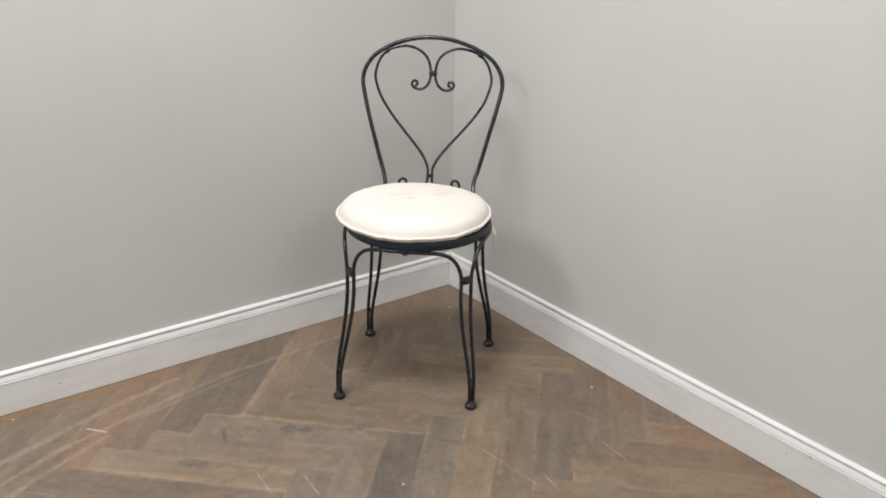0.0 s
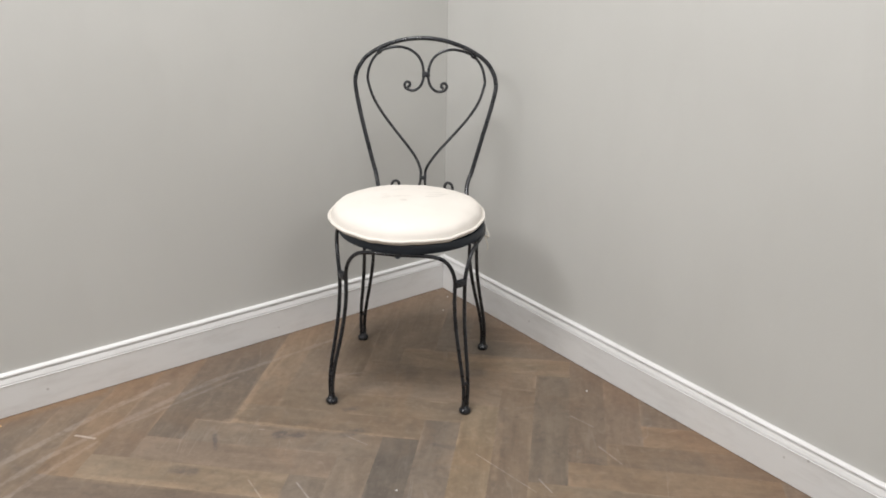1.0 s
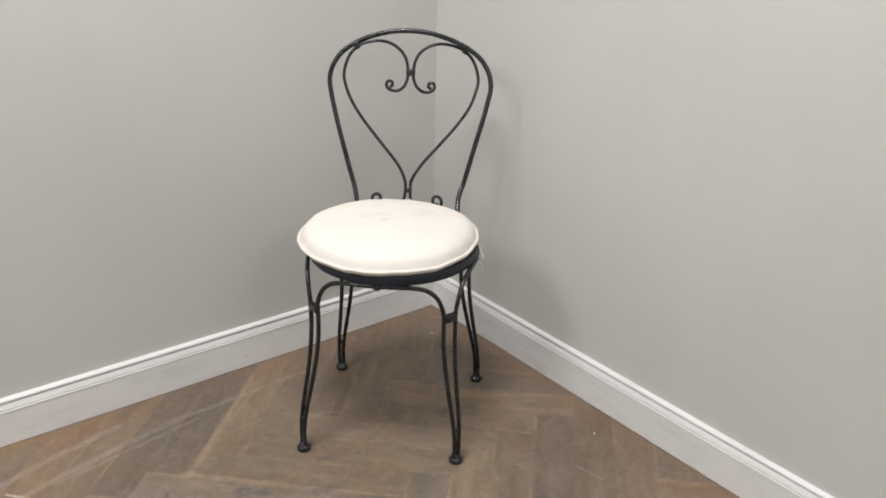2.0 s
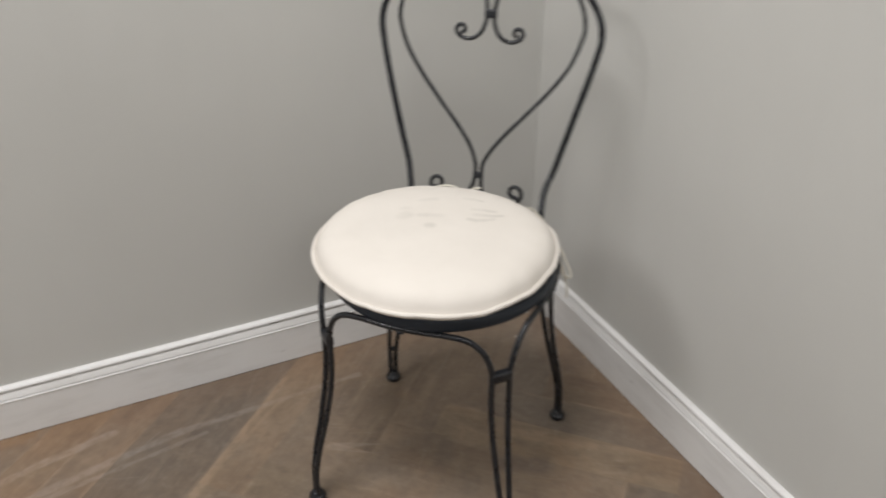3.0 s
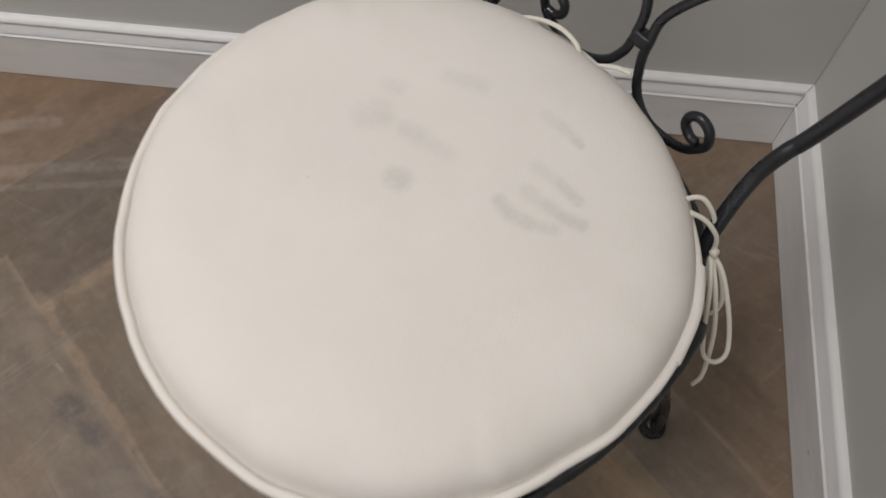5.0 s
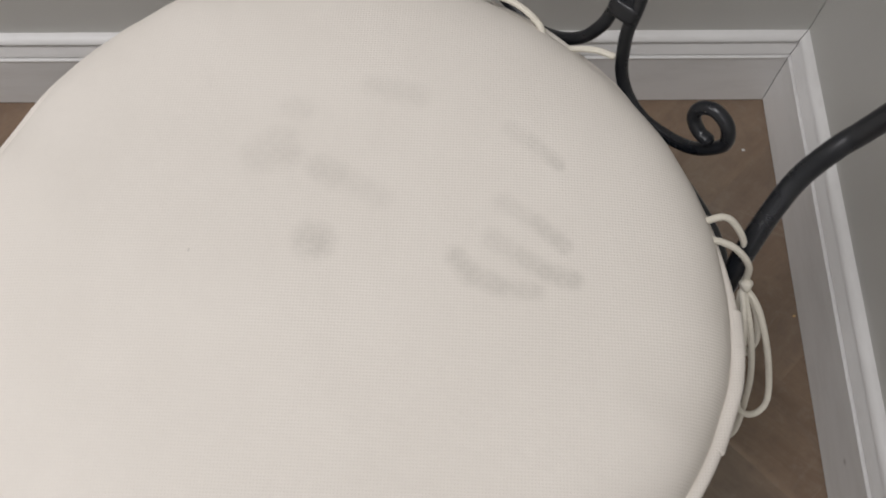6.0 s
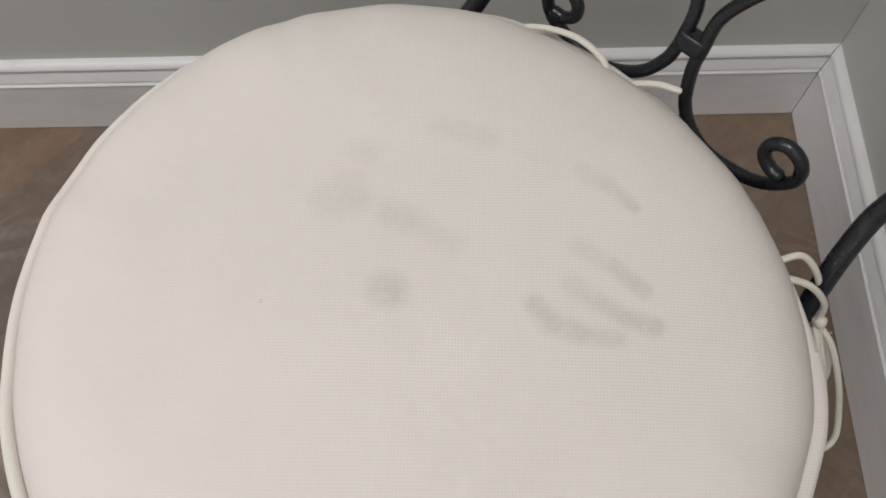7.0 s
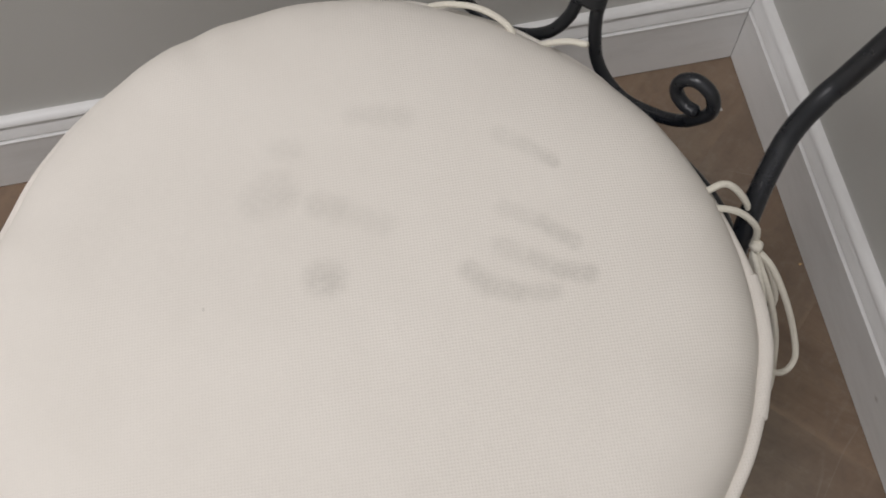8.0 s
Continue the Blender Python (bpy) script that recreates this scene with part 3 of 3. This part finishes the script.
        mid = at(0.1373 + 0.0265, -(0.1373 + 0.0265), 0.078) + bent * 0.74
        rod(bm, [mid + Vector((-0.0045, -0.0045, 0)), mid + Vector((0.0045, 0.0045, 0))], 0.0046, 2, 10)
        leg = part("leg", bm, M_IRON, chair)
        leg.matrix_basis = pose(0, 0, 0, 0, 0, turn)
        bm = bmesh.new()
        lathe(bm, [(0.0090, 0.0), (0.0136, 0.0008), (0.0152, 0.0036), (0.0152, 0.0086), (0.0136, 0.0118), (0.0112, 0.0136), (0.0106, 0.0150), (0.0098, 0.0178), (0.0076, 0.0200), (0.0050, 0.0208)], 20)
        foot_cap = part("foot", bm, M_IRON, leg)
        foot_cap.location = at(0.1373 + 0.029, -(0.1373 + 0.029), 0) + bent
        bm = bmesh.new()
        c, s = math.cos(radians(45)), math.sin(radians(45))
        for v in box(bm, -0.0165, 0.0165, -0.0064, 0.0064, -0.0085, 0.0085):
            x, y, z = v.co
            v.co = knee + Vector((c * x - s * y, s * x + c * y, z))
        bmesh.ops.bevel(bm, geom=list(bm.edges), offset=0.003, segments=3, profile=0.6, affect="EDGES")
        part("knee_clamp", bm, M_IRON, leg)

    for turn, bent in ((0, (-0.008, 0.009)), (90, (0.003, 0.0)), (180, (0.0, 0.0)), (270, (0.0, 0.0))):
        build_leg(turn, bent)
    return chair


build_chair()

# ---- the cushion ----
MID, WIDE = (-0.0075, -0.0137), 0.1900


WAVES = ((-0.0095, 0.0011), (0.0145, -0.0045), (-0.0047, 0.0067), (-0.0055, 0.0044), (-0.0038, 0.0009))  # how the outline strays from a circle


def rim(a):
    """The uneven outline of the cushion, as a factor and a lift."""
    v = Vector((math.cos(a) * 1.7, math.sin(a) * 1.7, 0.3))
    w = Vector((math.cos(a) * 5.2, math.sin(a) * 5.2, 4.0))
    kink = Vector((math.cos(a) * 11.0, math.sin(a) * 11.0, 9.0))
    k = 1.006 + sum(c * math.cos((i + 1) * a) + s * math.sin((i + 1) * a) for i, (c, s) in enumerate(WAVES))
    for turn, wide, size in ((125, 24, -0.005), (172, 26, 0.007), (245, 28, -0.004), (90, 9, -0.003), (310, 30, -0.005), (-62, 5, 0.006), (-77, 9, -0.005), (-21, 4, 0.006), (-8, 5, -0.006), (3, 5, 0.005), (30, 14, 0.009)):  # where the piping is bent
        off = (a - radians(turn) + math.pi) % (2 * math.pi) - math.pi
        k += size * math.exp(-((off / radians(wide)) ** 2))
    lift = 0.0030 * noise.noise(v + Vector((0, 0, 7))) + 0.0026 * noise.noise(w + Vector((3, 0, 0))) + 0.0008 * noise.noise(kink)
    return k + 0.003 * noise.noise(w) + 0.002 * noise.noise(kink + Vector((0, 0, 5))), lift


def flat_side(a):
    """How far the stuffing has shrunk from the seam, round one side."""
    off = (a - radians(152) + math.pi) % (2 * math.pi) - math.pi
    return math.exp(-((off / radians(42)) ** 2))


def build_cushion():
    cushion = tagged(empty("seat_cushion", CHAIR), "round cream fabric cushion with grey stains on the chair", "cushion")

    def shape(a, r, z):
        k, lift = rim(a)
        share = r / WIDE
        edge = max(0.0, min(1.0, (share - 0.72) / 0.28))
        pucker = 0.0002 * edge * (1 - edge) * 4 * noise.noise(Vector((math.cos(a) * 16, math.sin(a) * 16, share * 3)))
        dent = 0.0016 * noise.noise(Vector((math.cos(a) * r * 14, math.sin(a) * r * 14, 2.0)))
        for fold, size in ((0.8, 0.0014), (-63.0, 0.0004)):
            off = (a - radians(fold) + math.pi) % (2 * math.pi) - math.pi
            pucker += size * math.exp(-((off / radians(1.3)) ** 2)) * max(0.0, min(1.0, (share - 0.86) / 0.10))
        bulge = 0.0062 * edge * math.exp(-(((a - radians(64)) / radians(26)) ** 2)) + 0.0034 * edge * flat_side(a)
        off = (a - radians(12) + math.pi) % (2 * math.pi) - math.pi
        bulge += 0.0028 * edge * math.exp(-((off / radians(26)) ** 2))
        low = 0.0012 * edge * flat_side(a) if z > 0.4625 else 0.0
        hold = 1.0 if z < 0.4625 else 0.9 + 0.1 * math.cos(a)
        return r * (1 + hold * (k - 1) * share) + bulge, z - low + lift * edge + (pucker + dent if z > 0.47 else 0)

    profile = [(0.004, 0.4515), (0.10, 0.4515), (0.165, 0.4516), (0.1790, 0.4519), (0.1850, 0.4532), (0.1880, 0.4558), (0.1890, 0.4588), (0.1884, 0.4615), (0.1864, 0.4640), (0.1850, 0.4668), (0.1836, 0.4712), (0.1812, 0.4766), (0.1774, 0.4818), (0.1718, 0.4864),
               (0.1642, 0.4903), (0.1535, 0.4938), (0.138, 0.4966), (0.115, 0.4985), (0.090, 0.4995), (0.060, 0.5002), (0.034, 0.5006), (0.012, 0.5008), (0.003, 0.5008)]
    bm = lathe(bmesh.new(), profile, 320, (*MID, 0), shape)
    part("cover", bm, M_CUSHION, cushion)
    ring = []
    for k in range(240):
        a = 2 * math.pi * k / 240
        f, lift = rim(a)
        tucked = 0.0020 * math.exp(-(((a - radians(60)) / radians(20)) ** 2)) + 0.0030 * flat_side(a)
        r = (WIDE + 0.0006) * f - tucked
        ring.append((MID[0] + r * math.cos(a), MID[1] + r * math.sin(a), 0.4632 + lift - 0.0010 * flat_side(a)))
    part("piping", rod(bmesh.new(), ring, 0.0036, 1, 10, closed=True), M_PIPING, cushion, "cream fabric piping along the seam")
    lap = []
    for k in range(25):
        a = radians(41 - 20 * k / 24)
        f, lift = rim(a)
        r = (WIDE + 0.0010) * f
        lap.append((MID[0] + r * math.cos(a), MID[1] + r * math.sin(a), 0.4626 + lift))
    part("piping_lap", rod(bmesh.new(), lap, 0.0043, 1, 12), M_PIPING, cushion, "overlapping end of the piping")
    # ties
    ties = {
        "tie_cord": [
            [(0.092, 0.128, 0.4640), (0.100, 0.1385, 0.4720), (0.1065, 0.1475, 0.4725), (0.1160, 0.1500, 0.4620), (0.1240, 0.1480, 0.4480), (0.1300, 0.1430, 0.4400)],
            [(0.098, 0.124, 0.4640), (0.1060, 0.1315, 0.4715), (0.1170, 0.1385, 0.4680), (0.1270, 0.1420, 0.4560), (0.1310, 0.1420, 0.4420)],
            [(0.1300, 0.1410, 0.4390), (0.1450, 0.1405, 0.4290), (0.1620, 0.1370, 0.4080), (0.1780, 0.1320, 0.3840), (0.1870, 0.1260, 0.3700), (0.1880, 0.1190, 0.3650), (0.1840, 0.1120, 0.3680),
             (0.1770, 0.1080, 0.3780), (0.1650, 0.1130, 0.4000), (0.1480, 0.1260, 0.4260), (0.1330, 0.1380, 0.4380)],
            [(0.1310, 0.1410, 0.4390), (0.1440, 0.1420, 0.4240), (0.1570, 0.1400, 0.3990), (0.1600, 0.1340, 0.3870), (0.1550, 0.1280, 0.3880), (0.1450, 0.1290, 0.4080), (0.1330, 0.1380, 0.4360)],
            [(0.1320, 0.1400, 0.4380), (0.1500, 0.1320, 0.4200), (0.1680, 0.1240, 0.3920), (0.1800, 0.1170, 0.3630), (0.1870, 0.1090, 0.3440), (0.1865, 0.1040, 0.3330)],
        ],
        "back_tie_cord": [
            [(-0.098, 0.118, 0.4640), (-0.092, 0.1360, 0.4700), (-0.080, 0.1520, 0.4770), (-0.0560, 0.1600, 0.4840), (-0.0340, 0.1590, 0.4850), (-0.0260, 0.1540, 0.4800), (-0.0240, 0.1490, 0.4720)],
            [(-0.026, 0.150, 0.4680), (-0.0160, 0.1610, 0.4770), (-0.0030, 0.1690, 0.4820), (0.0080, 0.1720, 0.4840)],
        ],
    }

    def droop(name, x, y, z):
        """How the cords lie: the hanging loops stand off the cushion, the loose one rides up."""
        if name == "tie_cord":
            low = max(0.0, min(1.0, (0.41 - z) / 0.03))
            free = max(0.0, min(1.0, (x - 0.105) / 0.02))
            return x + 0.0022 * free - 0.0030 * low, y + 0.0020 * free + 0.0030 * low, z
        return x - 0.0010, y + 0.0034, z - 0.0030

    for name, runs in ties.items():
        bm = bmesh.new()
        for run in runs:
            rod(bm, [droop(name, *p) for p in run], 0.0018, 6, 8)
        if name == "tie_cord":
            for off in (-0.0025, 0.0025):
                made = bmesh.ops.create_icosphere(bm, subdivisions=2, radius=0.0034)["verts"]
                for v in made:
                    v.co = Vector((0.1327 + off, 0.1440 - off, 0.4400 + off)) + v.co * (1 + 0.25 * noise.noise(v.co * 400))
        part(name, bm, M_CORD, cushion, "knotted cream tie cord" if name == "tie_cord" else "loose cream tie cord")
    return cushion


build_cushion()

# ---- crumbs on the floor ----
M_CRUMB, M_BEAD = plain("chalky_crumb", (0.60, 0.58, 0.55)), plain("amber_bead", (0.55, 0.36, 0.16), 0.3)


def crumb(x, y, size, material, label, seed):
    bm = bmesh.new()
    for v in bmesh.ops.create_icosphere(bm, subdivisions=2, radius=size)["verts"]:
        k = 1 + 0.45 * noise.noise(v.co / size * 1.3 + Vector((seed, 0, 0)))
        v.co = Vector((v.co.x * k, v.co.y * k * 0.8, max(v.co.z * k * 0.7, -size * 0.35)))
    low = min(v.co.z for v in bm.verts)
    ob = tagged(part("crumb", bm, material), label, "debris", "crumbs on the floor")
    ob.location = (x, y, -low + 0.0002)
    return ob


crumb(-0.081, -0.744, 0.0028, M_CRUMB, "small white plaster crumb on the wooden floor", 1.0)
crumb(-0.718, -0.793, 0.0026, M_CRUMB, "small white plaster crumb on the wooden floor", 6.0)
crumb(-0.101, -0.137, 0.0022, M_CRUMB, "small white plaster crumb on the wooden floor", 2.0)
crumb(-0.031, -0.067, 0.0020, M_CRUMB, "small white plaster crumb on the wooden floor", 3.0)
crumb(-0.004, -0.266, 0.0016, M_BEAD, "tiny amber crumb on the floor against the skirting", 4.0)
crumb(-1.360, -0.034, 0.0036, M_BEAD, "tiny amber bead on the floor by the skirting", 5.0)

# ---- the herringbone floor ----
bm = bmesh.new()
box(bm, -ROOM, FACE, -ROOM, FACE, -0.10, -0.0045)
floor = tagged(part("floor", bm, M_JOINT), "worn brown-grey oak herringbone parquet floor", "floor", kind="structure")
R2 = math.sqrt(0.5)
LIMITS = ((1, 0, FACE - 0.002), (0, 1, FACE - 0.002), (-1, 0, ROOM - 0.002), (0, -1, ROOM - 0.002))


def clipped(poly):
    for a, b, c in LIMITS:
        out = []
        for p, q in zip(poly, poly[1:] + poly[:1]):
            dp, dq = a * p[0] + b * p[1] - c, a * q[0] + b * q[1] - c
            if dp <= 0:
                out.append(p)
            if dp * dq < 0:
                t = dp / (dp - dq)
                out.append((p[0] + (q[0] - p[0]) * t, p[1] + (q[1] - p[1]) * t))
        poly = out
        if len(poly) < 3:
            return []
    return poly


def board(bm, poly, high):
    """One board: a chamfered slab with the given outline."""
    n = len(poly)
    mx, my = sum(p[0] for p in poly) / n, sum(p[1] for p in poly) / n
    rings = []
    for inset, z in ((GAP, -0.006), (GAP, high - 0.00006), (GAP + 0.0001, high)):
        ring = []
        for x, y in poly:
            dx, dy = mx - x, my - y
            ring.append(bm.verts.new((x + math.copysign(min(inset, abs(dx)), dx), y + math.copysign(min(inset, abs(dy)), dy), z)))
        rings.append(ring)
    for a, b in zip(rings, rings[1:]):
        for k in range(n):
            bm.faces.new((a[k], a[(k + 1) % n], b[(k + 1) % n], b[k]))
    bm.faces.new(rings[-1])


def board_mesh(poly):
    b = bmesh.new()
    board(b, poly, 0.0)
    bmesh.ops.recalc_face_normals(b, faces=b.faces)
    mesh = bpy.data.meshes.new("plank")
    b.to_mesh(mesh)
    b.free()
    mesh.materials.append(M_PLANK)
    return mesh


STAINED = {  # boards that took the stain lighter, darker or warmer than the rest
    (0, -3, 0): (1.17, 1.14, 1.06), (0, -2, 0): (1.08, 1.03, 1.00), (0, -1, 1): (0.74, 0.78, 0.84), (0, 1, 1): (1.22, 1.20, 1.10), (0, 0, 1): (0.92, 0.94, 0.97),
    (0, 2, 1): (0.88, 0.87, 0.86), (0, 3, 1): (0.80, 0.82, 0.84), (0, 4, 1): (0.94, 0.94, 0.96), (0, 5, 1): (1.00, 0.94, 0.90), (0, 4, 0): (1.12, 1.08, 1.00),
    (-1, -1, 1): (0.86, 0.88, 0.92), (-1, -2, 1): (0.82, 0.84, 0.88), (-1, -3, 1): (1.00, 0.95, 0.92), (-1, -4, 1): (1.06, 0.98, 0.90), (0, -4, 0): (0.92, 0.88, 0.86),
    (1, 4, 0): (1.10, 1.02, 0.92), (1, 5, 0): (1.04, 0.98, 0.92), (1, 6, 0): (1.08, 1.00, 0.92), (1, 3, 0): (1.00, 1.00, 0.96), (0, 0, 0): (1.04, 1.03, 1.00), (0, 1, 0): (1.05, 1.04, 1.00), (-1, 0, 1): (1.03, 1.00, 0.96),
}
whole = board_mesh([(-LONG / 2, -BROAD / 2), (LONG / 2, -BROAD / 2), (LONG / 2, BROAD / 2), (-LONG / 2, BROAD / 2)])
rest = {0: bmesh.new(), 1: bmesh.new()}
chance = random.Random(11)
for m in range(-12, 13):
    for j in range(-110, 50):
        for turned in (0, 1):
            if turned:
                u, v = U0 + j * BROAD + LONG + m * LONG + BROAD / 2, V0 + (j + 1) * BROAD - LONG / 2 - m * LONG
            else:
                u, v = U0 + j * BROAD + m * LONG + LONG / 2, V0 + j * BROAD - m * LONG + BROAD / 2
            x, y = (u + v) * R2, (v - u) * R2
            if not (-ROOM - 0.4 < x < 0.4 and -ROOM - 0.4 < y < 0.4):
                continue
            spin = radians(-45 + 90 * turned)
            c, s = math.cos(spin), math.sin(spin)
            corners = [(a * LONG / 2, b * BROAD / 2) for a, b in ((-1, -1), (1, -1), (1, 1), (-1, 1))]
            outline = [(x + c * a - s * b, y + s * a + c * b) for a, b in corners]
            cut = clipped(outline)
            if not cut:
                continue
            local = [((px - x) * c + (py - y) * s, -(px - x) * s + (py - y) * c) for px, py in cut]
            lift = chance.uniform(-0.00006, 0.0)
            if x > -2.1 and y > -2.2:
                inside = all(abs(p[0] - q[0]) + abs(p[1] - q[1]) < 1e-6 for p, q in zip(cut, outline)) and len(cut) == 4
                ob = new("plank", whole if inside else board_mesh(local))
                ob.parent = floor
                ob.color = (*STAINED.get((m, j, turned), (1, 1, 1)), 1)
                ob.matrix_basis = Matrix.Translation((x, y, lift)) @ pose(0, 0, 0, 0, 0, -45 + 90 * turned)
            else:
                far = [(px * c + py * s, -px * s + py * c) for px, py in cut]
                board(rest[turned], far, lift)
for turned in (0, 1):
    bm = rest[turned]
    bmesh.ops.recalc_face_normals(bm, faces=bm.faces)
    mesh = bpy.data.meshes.new("far_planks")
    bm.to_mesh(mesh)
    bm.free()
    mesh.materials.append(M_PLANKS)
    ob = tagged(new("far_planks", mesh), "worn brown oak parquet boards", kind="stuff")
    ob.parent = floor
    ob.matrix_basis = pose(0, 0, 0, 0, 0, -45 + 90 * turned)
